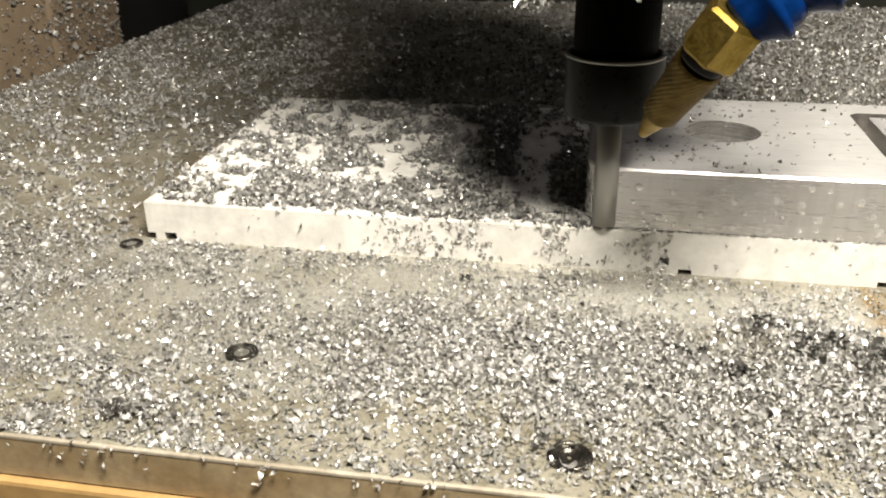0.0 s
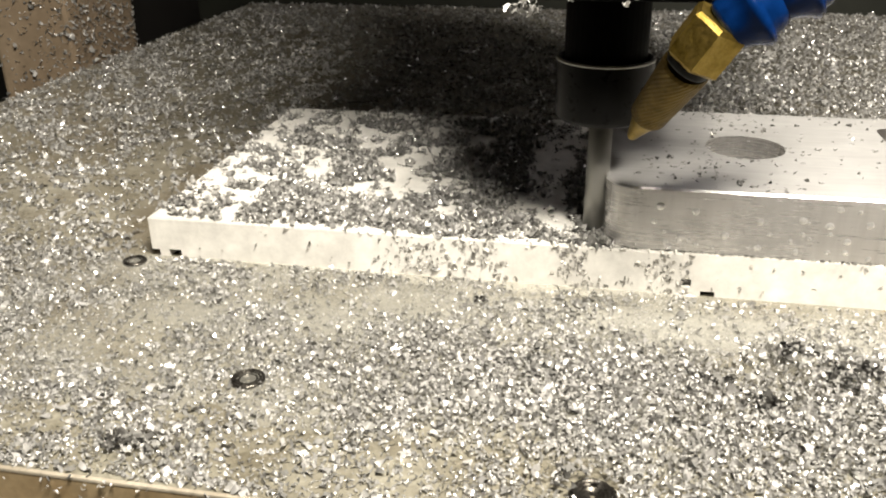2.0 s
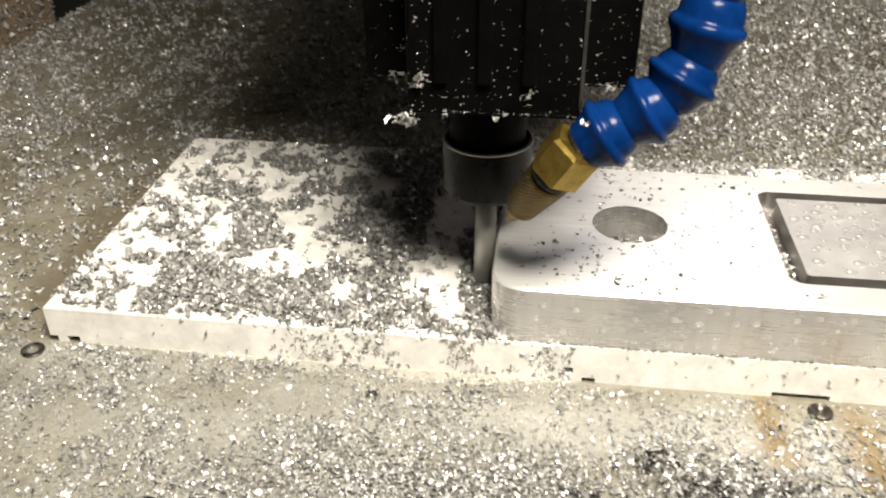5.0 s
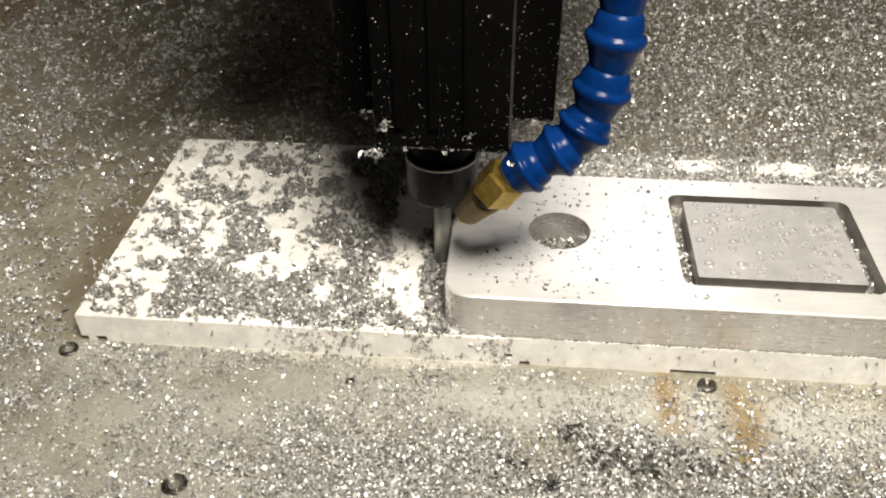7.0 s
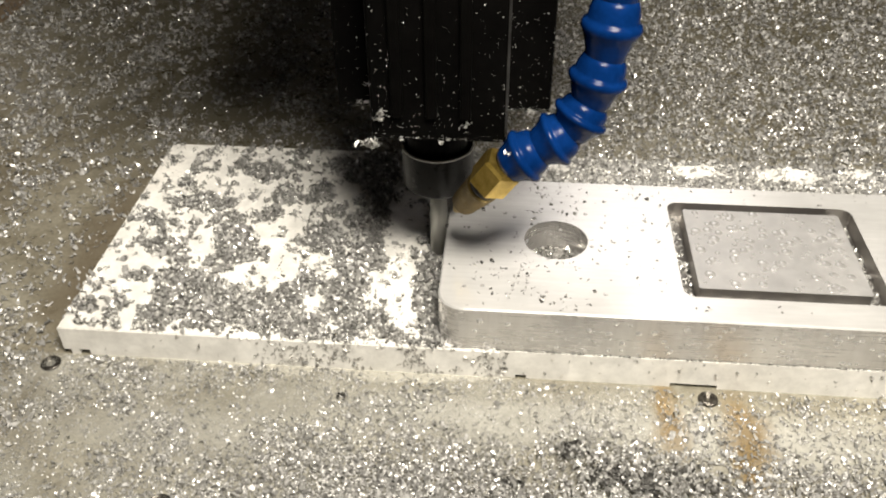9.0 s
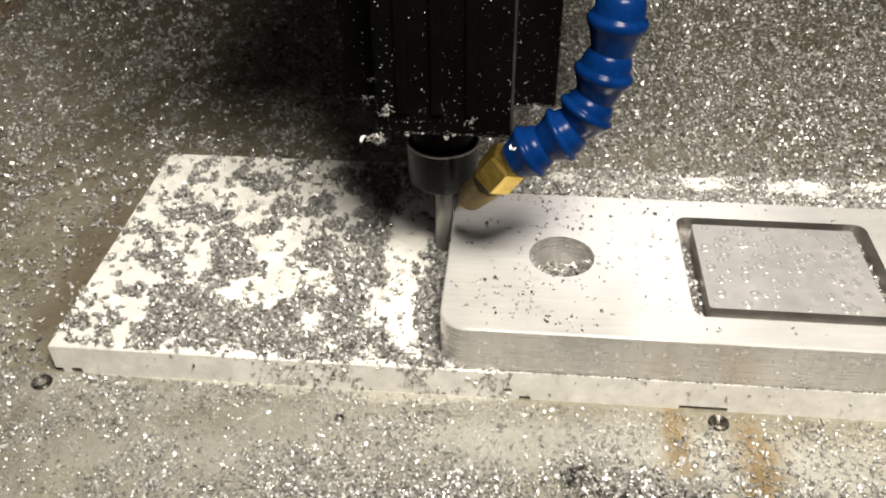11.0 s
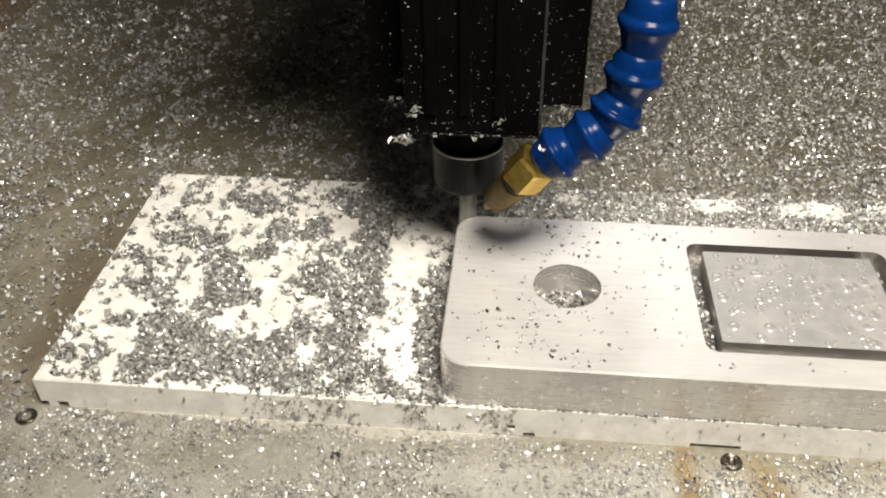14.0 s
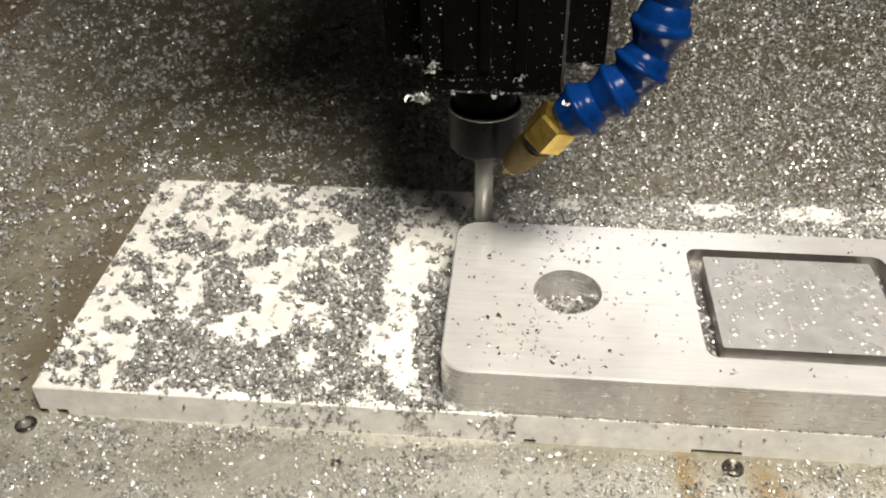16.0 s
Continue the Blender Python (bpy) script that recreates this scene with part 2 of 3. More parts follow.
def bridge(bm, a, b):
    n = len(a)
    return [bm.faces.new((a[i], a[(i + 1) % n], b[(i + 1) % n], b[i])) for i in range(n)]


def value_noise(x, y, scale, seed, octaves=3):
    """Smooth noise 0..1 on arrays, in millimetres."""
    rs = np.random.RandomState(seed)
    total, amp, norm = np.zeros_like(x), 1.0, 0.0
    for o in range(octaves):
        grid = rs.rand(64, 64)
        u, v = x / scale * 2 ** o + 17.3 * o, y / scale * 2 ** o + 5.1 * o
        i, j = np.floor(u).astype(int), np.floor(v).astype(int)
        fu, fv = u - i, v - j
        fu, fv = fu * fu * (3 - 2 * fu), fv * fv * (3 - 2 * fv)
        g = lambda a, b: grid[a % 64, b % 64]
        total += amp * ((g(i, j) * (1 - fu) + g(i + 1, j) * fu) * (1 - fv) + (g(i, j + 1) * (1 - fu) + g(i + 1, j + 1) * fu) * fv)
        norm += amp
        amp *= 0.55
    return total / norm


def flake_mesh(name, pts, size, tilt, mats, seed, share=0.3, face=None):
    """Thousands of curled swarf flakes as one mesh: pts in mm, size half-lengths, tilt in radians."""
    rs = np.random.RandomState(seed)
    n = len(pts)
    L = size * np.clip(0.85 * np.exp(0.42 * rs.randn(n)), 0.35, 1.9)
    W = L * (0.2 + 0.46 * rs.rand(n) ** 1.5)
    k = (0.15 + 1.0 * rs.rand(n)) * np.where(rs.rand(n) < 0.5, -1, 1) / L
    tw = (rs.rand(n) - 0.5) * 2.4
    u = np.array([-1, -0.35, 0.35, 1.0])
    U = u[None, :] * L[:, None]
    taper = 1 - 0.45 * np.abs(u)[None, :] * rs.rand(n, 1)
    local = np.zeros((n, 4, 2, 3))
    for s, sign in enumerate((-1, 1)):
        wv = sign * W[:, None] * taper
        local[:, :, s, 0] = U + 0.25 * wv * (rs.rand(n, 1) - 0.5)
        local[:, :, s, 1] = wv * np.cos(tw[:, None] * u[None, :])
        local[:, :, s, 2] = k[:, None] * U ** 2 - (k * L ** 2)[:, None] * 0.4 + wv * np.sin(tw[:, None] * u[None, :])
    local += (rs.rand(n, 4, 2, 3) - 0.5) * np.array([0.45, 0.36, 0.85]) * L[:, None, None, None]
    local = local.reshape(n, 8, 3)
    a, b, c = rs.rand(n) * 2 * np.pi, np.abs(rs.randn(n)) * tilt, rs.rand(n) * 2 * np.pi
    nx, ny, nz = np.sin(b) * np.cos(c), np.sin(b) * np.sin(c), np.cos(b)
    Nrm = np.stack([nx, ny, nz], 1)
    X = np.stack([np.cos(a), np.sin(a), np.zeros(n)], 1)
    X -= Nrm * (X * Nrm).sum(1, keepdims=True)
    X /= np.linalg.norm(X, axis=1, keepdims=True)
    Y = np.cross(Nrm, X)
    P = local[:, :, 0:1] * X[:, None] + local[:, :, 1:2] * Y[:, None] + local[:, :, 2:3] * Nrm[:, None]
    if face == "front":
        P = P[:, :, [0, 2, 1]] * np.array([1, -1, 1])
    P = (P + np.asarray(pts)[:, None, :]).reshape(-1, 3) * MM
    q = np.array([[0, 1, 3, 2], [2, 3, 5, 4], [4, 5, 7, 6]])
    F = (q[None] + 8 * np.arange(n)[:, None, None]).reshape(-1)
    me = bpy.data.meshes.new(name)
    me.vertices.add(len(P))
    me.vertices.foreach_set("co", P.ravel())
    me.loops.add(len(F))
    me.loops.foreach_set("vertex_index", F.astype(np.int32))
    me.polygons.add(len(F) // 4)
    me.polygons.foreach_set("loop_start", np.arange(0, len(F), 4, dtype=np.int32))
    for m in mats:
        me.materials.append(m)
    if len(mats) > 1:
        which = np.repeat((rs.rand(n) < share).astype(np.int32), 3)
        me.polygons.foreach_set("material_index", which)
    me.update(calc_edges=True)
    me.validate()
    return me


def stuff(name, me, label, category, rides=riders):
    ob = tagged(new(name, me), label, category, kind="stuff")
    rides.append((ob, Matrix.Identity(4)))
    return ob


def ride(ob, m=None):
    riders.append((ob, m or Matrix.Identity(4)))
    return ob


# ---- the room around ----
def room():
    for name, b in (("floor", (-620, 920, -820, 1420, -320, -300)), ("ceiling", (-620, 920, -820, 1420, 1520, 1540)),
                    ("wall_west", (-640, -620, -820, 1420, -300, 1520)), ("wall_east", (920, 940, -820, 1420, -300, 1520)),
                    ("wall_north", (-620, 920, 1420, 1440, -300, 1520)), ("wall_south", (-620, 920, -840, -820, -300, 1520))):
        tagged(part(name, boxed(*b), M_WALL), "plain grey painted workshop " + name.split("_")[0], name.split("_")[0], kind="structure")


room()


# ---- machine ----
def machine():
    base = new("machine_base")
    tagged(base, "dark green steel machine base under the table", "machine base")
    part("bed", boxed(-330, 760, -260, 760, -160, -60, 4), M_DARK, base)
    part("rear_panel", boxed(-330, 760, 700, 720, -60, 90, 2), M_DARK, base)
    part("leg", boxed(-300, -220, -200, 640, -300, -160, 4), M_DARK, base)
    part("leg", boxed(650, 730, -200, 640, -300, -160, 4), M_DARK, base)
    gantry = new("gantry")
    tagged(gantry, "beige gantry post and dark beam dusted with chips", "gantry")
    part("post", boxed(-236, -185, 243, 316, -60, 530, 2.5), M_POST, gantry)
    part("post", boxed(640, 691, 243, 316, -60, 530, 2.5), M_POST, gantry)
    part("beam", boxed(-236, 691, 120, 316, 530, 630, 3), M_DARK, gantry)


machine()

TX0, TX1, TY0, TY1 = -158.0, 560.0, -94.0, 456.0


def table():
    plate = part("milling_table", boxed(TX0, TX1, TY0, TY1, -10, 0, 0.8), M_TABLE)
    tagged(plate, "grey-green coolant-wet metal table plate with rust streaks", "table")
    part("front_edge", boxed(TX0 + 0.5, TX1, TY0 - 0.12, TY0 + 0.2, -9.8, -0.85, 0.1), M_EDGE, plate, "brown stained sawn plate edge")
    # Narrow bar, paler than the plate and its sawn edge.
    part("edge_rim", boxed(TX0 + 0.5, TX1, TY0 - 0.25, TY0 + 0.75, -0.9, 0.07, 0.3), M_RIM, plate, "pale rim along the plate's front edge")
    ride(plate)
    sub = part("wooden_base", boxed(TX0 + 3, TX1, TY0 - 1.8, TY1 - 4, -34, -10.2, 1.0), M_WOOD)
    tagged(sub, "tan wooden board under the metal table plate", "board")
    ride(sub)
    carriage = part("table_carriage", boxed(-60, 420, -40, 400, -60.5, -34.2, 2), M_DARK)
    tagged(carriage, "dark steel slide under the wooden board", "slide")
    ride(carriage)


table()


# ---- boards ----
def board(x0, x1, y0, y1, z1, notches, label):
    """A thick plastic board: its front outline, with slots along the underside, drawn back along y."""
    outline = [(x0, z1), (x0, 2.2), (x0 + 2.4, 2.2), (x0 + 2.4, 0.05)] if x0 < 1 else [(x0, z1), (x0, 4.6), (x0 + 2.6, 4.6), (x0 + 2.6, 2.4), (x0, 2.4), (x0, 0.05)]
    for a, b, h in notches:
        outline += [(a, 0.05), (a, h), (b, h), (b, 0.05)]
    outline += [(x1, 0.05), (x1, z1)]
    bm = bmesh.new()
    front = [bm.verts.new((x, y0, z)) for x, z in outline]
    back = [bm.verts.new((x, y1, z)) for x, z in outline]
    bm.faces.new(front)
    bm.faces.new(back[::-1])
    bridge(bm, front, back)
    bmesh.ops.recalc_face_normals(bm, faces=bm.faces)
    edges = [e for e in bm.edges if all(v.co.z > z1 - 0.01 for v in e.verts)]
    bmesh.ops.bevel(bm, geom=edges, offset=0.3, segments=2, affect="EDGES")
    ob = part("plastic_board", bm, M_BOARD)
    tagged(ob, label, "board", "white spoil boards")
    return ride(ob)


def edge_burr(owner):
    """Chewed plastic lumps along the front top edge of the first board."""
    bm = bmesh.new()
    rs = random.Random(9)
    for _ in range(60):
        x = 60 + 86 * rs.random() ** 0.7
        r = rs.uniform(0.3, 0.8)
        low = rs.random()
        m = Matrix.Translation((x, rs.uniform(-0.35, 0.6) if low < 0.9 else -0.15, rs.uniform(11.6, 12.2) if low < 0.9 else rs.uniform(3, 11)))
        m = m @ Euler((rs.random() * 3, rs.random() * 3, rs.random() * 3)).to_matrix().to_4x4() @ Matrix.Diagonal((r * rs.uniform(0.8, 1.8), r * 0.55, r * rs.uniform(0.4, 0.8), 1))
        g = bmesh.ops.create_icosphere(bm, subdivisions=2, radius=1, matrix=m)
        for v in g["verts"]:
            v.co += 0.18 * noise.noise_vector(v.co * 1.7)
            v.co.y = max(v.co.y, -0.75)
    part("edge_burr", bm, M_BOARD, owner, "chewed white plastic burr", smooth=True)


edge_burr(board(0, 147.8, 0, 118.5, 12.0, [(5.2, 9.0, 2.4)], "white plastic board half covered with metal chips"))
board(147.9, 380, 0.55, 118.8, 12.2, [(153.0, 156.6, 1.5), (203, 218, 1.7)], "white plastic board under the aluminium block")


# ---- aluminium block ----
AX0, AX1, AY0, AY1, AZ0, AZ1 = 127.2, 352.0, 0.9, 74.8, 12.3, 28.9


def workpiece():
    root = new("aluminium_block")
    tagged(root, "milled aluminium block with a round hole and a rectangular groove", "workpiece")
    bm = bmesh.new()
    n = 10
    outer = rounded_rect(AX0, AX1, AY0, AY1, 8.5, n)
    low = ring_of(bm, outer, AZ0)
    high = ring_of(bm, outer, AZ1 - 0.5)
    top = ring_of(bm, rounded_rect(AX0 + 0.5, AX1 - 0.5, AY0 + 0.5, AY1 - 0.5, 8.0, n), AZ1)
    side = bridge(bm, low, high)
    bridge(bm, high, top)
    bm.faces.new(low[::-1])
    hole_c, hole_r = (165.0, 38.7), 10.8
    circle = [(hole_c[0] + hole_r * math.cos(2 * math.pi * i / 48), hole_c[1] + hole_r * math.sin(2 * math.pi * i / 48)) for i in range(48)]
    h0 = ring_of(bm, circle, AZ1)
    h1 = ring_of(bm, circle, AZ1 - 12)
    g_out = rounded_rect(204.9, 269.3, 12.2, 64.2, 4.0, n)
    g_in = rounded_rect(210.2, 264.2, 16.8, 60.4, 0.8, n)
    a0, a1 = ring_of(bm, g_out, AZ1), ring_of(bm, g_out, AZ1 - 6)
    b0, b1 = ring_of(bm, g_in, AZ1 - 0.2), ring_of(bm, g_in, AZ1 - 6)
    loops = [top, h0, a0]
    edges = []
    for lp in loops:
        for i in range(len(lp)):
            e = bm.edges.get((lp[i], lp[(i + 1) % len(lp)])) or bm.edges.new((lp[i], lp[(i + 1) % len(lp)]))
            edges.append(e)
    fill = bmesh.ops.triangle_fill(bm, use_beauty=True, use_dissolve=False, edges=edges)
    inner = bridge(bm, h0, h1) + [bm.faces.new(h1)]
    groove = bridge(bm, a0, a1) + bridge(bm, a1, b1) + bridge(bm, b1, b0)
    island = bm.faces.new(b0)
    bmesh.ops.recalc_face_normals(bm, faces=bm.faces)
    island.material_index = 3
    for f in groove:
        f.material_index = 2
    for f in side + inner:
        f.material_index = 1
    for f in side[:]:
        f.smooth = True
    ob = part("block", bm, M_ALU, root)
    ob.data.materials.append(M_ALU_SIDE)
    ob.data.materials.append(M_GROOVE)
    ob.data.materials.append(M_ISLAND)
    return ride(root)


workpiece()


# ---- spindle, cutter and coolant hose, in the cutter tip's space ----
def spindle():
    root = new("milling_spindle")
    tagged(root, "black milling spindle with collet nut and end mill, dusted with chips", "spindle")
    spindle_riders.append((root, Matrix.Identity(4)))
    house = part("rear_housing", boxed(-30, 36, -12, 30, 66, 480, 1.2), M_BLACK, root)
    front = part("front_housing", boxed(-17, 23, -28, -11.8, 64, 480, 1.0), M_BLACK, root)
    # Paler strip drawn along the housing's right edge.
    part("edge_strip", boxed(22.5, 23.25, -28.3, -27.7, 67, 480), M_STRIP, front, "thin pale edge strip")
    for x in (-9, 1, 11):
        part("rib", boxed(x - 1.6, x + 1.6, -29.4, -27.8, 72, 480, 0.5), M_BLACK, front)
    # Two unseen blocks, added only to throw the shade behind the spindle.
    part("shade_plate", boxed(-66, 30, -18, 170, 152, 195, 2), M_BLACK, root)
    part("shade_bracket", boxed(30.2, 90, 0, 130, 152, 195, 2), M_BLACK, root)
    # Out of view; its width is set to shape that same shade.
    part("carriage", boxed(-42, 62, -24, 34, 195, 600, 2), M_BLACK, root)
    part("slide_block", boxed(-40, 46, 34, 119, 530, 600, 2), M_BLACK, root)
    part("nose", turned([(10.3, 44.4), (10.3, 66)], 40), M_BLACK, root, smooth=False)
    nut = turned([(4.2, 31.5), (9.0, 31.3), (11.0, 31.35), (11.3, 31.4), (11.9, 32.1), (12.0, 32.4), (12.05, 33.0), (12.1, 38.8), (12.2, 45.6), (12.2, 46.5), (12.1, 46.8), (11.6, 46.9), (11.2, 46.8), (11.0, 46.5), (10.6, 44.5), (9.0, 44.2)], 64, cap=False)
    part("collet_nut", nut, M_NUT, root, "dark steel collet nut", smooth=True)
    rim = turned([(11.4, 46.85), (12.0, 46.95), (12.35, 46.6), (12.35, 46.2), (12.1, 46.0)], 64, cap=False)
    part("rim", rim, M_TOOL, root, "paler rim of the collet nut", smooth=True)
    part("end_mill", turned([(0.2, 1.1), (2.7, 1.0), (3.15, 1.15), (3.15, 17.5), (3.02, 18.5), (3.02, 34)], 40), M_TOOL, root, "grey carbide end mill", smooth=True)
    return root


spindle()

HOSE_RINGS = [(20.6, -35.4, 57.0), (27.5, -34.5, 64.8), (37.7, -34.5, 69.0), (44.5, -33.0, 75.4), (47.2, -31.0, 85.8), (50.4, -30.0, 102.0), (50.6, -28.0, 117.0),
              (51.0, -25.0, 132.0), (52.0, -20.0, 146.0), (53.0, -13.0, 158.0), (53.0, -4.0, 168.0), (53.0, 6.0, 176.0)]


def coolant_hose():
    root = new("coolant_hose")
    tagged(root, "blue jointed plastic coolant hose with a brass nozzle", "hose")
    spindle_riders.append((root, Matrix.Identity(4)))
    tip, hexa, hexb = (7.4, -16.8, 31.4), (18.4, -33.6, 54.0), (23.4, -35.8, 62.4)
    nozzle = part("nozzle", turned([(0.7, 0), (1.1, 0.0), (1.3, 0.6), (3.4, 8.4), (3.8, 8.8)], 32, (tip, hexa)), M_BRASS, root, "knurled brass nozzle", smooth=True)
    knurl = lambda i, k: 1.0 + (0.02 if (i + k) % 2 else 0.0)
    part("knurled_sleeve", turned([(3.7, 8.4), (4.2, 9.0)] + [(4.3 + 0.055 * k, 9.6 + 0.9 * k) for k in range(20)] + [(5.0, 27.6)], 56, (tip, hexa), wobble=knurl), M_SHADED_BRASS, nozzle, "knurled brass sleeve with its shade in the colour")
    part("seal_ring", turned([(4.6, -3.0), (4.9, -2.4), (4.95, -1.0), (4.9, 0.2)], 32, (hexa, hexb)), M_RUBBER, root, "black rubber seal ring", smooth=True)
    part("hex_nut", turned([(5.6, -1.2), (6.7, -0.3), (6.7, 8.6), (6.0, 9.6)], 6, (hexa, hexb), phase=0.35), M_BRASS, root, "brass hexagon nut")
    prof = lambda d: [(r, h * d) for r, h in ((4.8, -0.12), (5.6, 0.0), (5.95, 0.12), (6.5, 0.24), (7.15, 0.36), (7.85, 0.44), (8.3, 0.50), (8.3, 0.565), (7.9, 0.62), (7.25, 0.645), (7.0, 0.69), (6.9, 0.80), (6.3, 0.93), (5.2, 1.05))]
    necks = [tuple((Vector(a) + Vector(b)) / 2) for a, b in zip(HOSE_RINGS, HOSE_RINGS[1:])]
    for a, b in zip(necks, necks[1:]):
        d = (Vector(b) - Vector(a)).length
        part("hose_segment", turned(prof(d), 40, (a, b)), M_BLUE, root, smooth=True)
    return root


coolant_hose()


# ---- threaded inserts in the table ----
def insert(x, y, r):
    root = new("threaded_insert")
    tagged(root, "dark oily threaded steel insert in the table plate", "insert", "table inserts")
    part("thread", turned([(r, -0.2), (r * 0.98, 0.35), (r * 0.93, 0.62), (r * 0.84, 0.62), (r * 0.80, 0.12), (r * 0.72, 0.5), (r * 0.66, 0.5), (r * 0.62, 0.0), (r * 0.54, 0.34), (r * 0.48, 0.34), (r * 0.44, -0.1), (r * 0.1, -0.12)], 32, cap=False), M_SCREW, root, smooth=True)
    m = pose(x * MM, y * MM, 0.0003)
    root.matrix_basis = m
    riders.append((root, m))


INSERTS = [(53, -57.6, 3.9), (-2.8, -5.4, 3.4), (214.6, -4.4, 3.2), (128.6, -82.6, 4.4)]
for x, y, r in INSERTS:
    insert(x, y, r)

# ---- swarf ----
# Patches of chips on the first board: centre and half-widths in millimetres.
REAR_PATCHES = [(36, 109, 2.6, 6.2), (48, 98, 10.2, 5.9), (57, 114, 5.1, 6.9), (33, 75, 9.6, 7), (58, 81, 4.4, 8.8), (68, 76, 5.1, 3.8), (74, 86, 5.4, 6.7), (92, 102, 9.4, 15.6),
        (77, 107, 4.9, 7.3), (96, 73, 7.3, 22.3), (81, 72, 4.3, 5.2), (17, 74, 4.7, 3.2), (112, 75, 3.6, 5.3), (20, 97, 4.3, 4.1), (17, 88, 2.6, 2.8)]
MIDDLE_PATCHES = [(31, 58, 3.3, 7.9), (53, 68, 10, 4.4), (23, 46, 7.6, 6.3), (31, 37, 4.5, 5.8), (49, 48, 8.1, 9.8), (41, 60, 3.7, 8.5), (79, 53, 11, 8.5), (96, 47, 9.8, 16.6),
        (75, 27, 5.5, 11.6), (94, 27, 10.3, 13), (121, 29, 6.8, 17.8), (118, 51, 3.4, 14), (10, 61, 10.6, 2.8), (16, 28, 4.9, 4.3)]
FRONT_PATCHES = [(50, 9, 10, 6.5), (33, 15, 9.4, 12.4), (36, 26, 11.8, 8.4), (46, 23, 8.2, 10.8), (63, 16, 14.8, 6.8), (76, 10, 17.2, 7.7), (102, 13, 12.5, 8.8), (90, 3, 11.6, 4), (127, 9, 6.5, 7.6),
        (15, 12, 3.5, 5.9), (4, 12, 4, 2), (35, 2, 3.1, 2.6), (116, 4, 7.7, 4.6)]
PATCHES = REAR_PATCHES + MIDDLE_PATCHES + FRONT_PATCHES
BARE = [(63, 49, 4.4, 5.9), (66, 32, 7.7, 8.6), (57, 29, 4.2, 5.1), (45, 74, 3.7, 5.9), (36, 47, 3.5, 12.9), (84, 18, 3.8, 6.4), (86, 35, 1.9, 2.4), (88, 47, 1.9, 3.2), (79, 114, 3.4, 4.4), (77, 65, 9.1, 3.1)]
# The strip that the cutter swept clean beside the block.
SWEPT = [(113, 88, 8.5, 8), (109.5, 73, 6.5, 12), (109, 54, 5.6, 12), (111, 39, 4.9, 9), (109, 26, 7.0, 7), (113, 17.5, 5.0, 7), (117, 10.5, 2.6, 5)]


def in_blobs(blobs, x, y, fray, amount=1.15):
    best = np.full_like(x, 9.0)
    for cx, cy, rx, ry in blobs:
        best = np.minimum(best, np.hypot((x - cx) / rx, (y - cy) / ry))
    return best + (fray - 0.5) * amount


def board_cover(x, y):
    """How thickly the chips lie on the first board, 0 to 1."""
    fray = value_noise(x, y, 5.0, 11, 4)
    wx, wy = x + 13 * (value_noise(x, y, 8.0, 14, 3) - 0.5), y + 13 * (value_noise(x, y, 8.0, 15, 3) - 0.5)
    d = in_blobs(PATCHES, wx, wy, fray)
    torn = value_noise(x, y, 6.0, 12, 4)
    w = np.minimum(in_blobs(BARE, wx, wy, torn), in_blobs(SWEPT, x, y, torn, 1.05))
    cover = np.clip((1.05 - d) / 0.14, 0, 1) * np.clip((w - 0.95) / 0.1, 0, 1)
    crumbs = np.clip((value_noise(x, y, 2.9, 13, 3) - 0.57) / 0.04, 0, 1) * np.where(w < 1.0, 0.14, 0.45)
    return np.maximum(cover, crumbs)


def scattered(n, x0, x1, y0, y1, density, seed):
    rs = np.random.RandomState(seed)
    x, y = x0 + (x1 - x0) * rs.rand(n), y0 + (y1 - y0) * rs.rand(n)
    keep = rs.rand(n) < density(x, y)
    return x[keep], y[keep], rs.rand(keep.sum())


def on_table(x, y):
    clear = ~((x > -1.2) & (x < 381) & (y > -1.0) & (y < 119.6))
    for ix, iy, ir in INSERTS:
        clear &= np.hypot(x - ix, y - iy) > ir * (0.95 + 0.15 * np.sin(x * 3.1 + iy))
    return clear


def table_cover(x, y):
    big, mid = value_noise(x, y, 60, 21), value_noise(x, y, 16, 22)
    d = 0.25 + 0.75 * np.clip((big * 0.5 + mid * 0.5 - 0.25) / 0.4, 0, 1)
    clump = np.clip((value_noise(x, y, 6.0, 23, 2) - 0.38) * 4.5, 0.14, 1.0) * 1.4
    d = np.where((x < 130) & (y > 0), d * clump, d * 0.6 + 0.42)
    front = y < 0
    heap = np.exp(-((y + 54 - 0.02 * (x - 150)) / 18.0) ** 2) * np.clip((x - 40) / 60, 0, 1)
    df = np.clip((mid - 0.34) / 0.3, 0.10, 1) * np.where(x < 60, 1.0, 0.7)
    df = df * np.where(x < 95, np.clip((value_noise(x, y, 7.0, 24, 3) - 0.38) * 5.5, 0.34, 1.0) * 1.5, 1.0)
    df = np.where((y > -26) & (x > 70), df * np.where(x < 150, 0.75, 0.45), df) + heap * (0.35 + 0.6 * mid)
    d = np.where(front, df, d)
    strip = (x > -24) & (x < 2) & (y > -3) & (y < 112)
    d = np.where(strip, d * np.clip((-x - 12 + 14 * mid) / 14, 0.04, 1), d)
    return d * on_table(x, y)


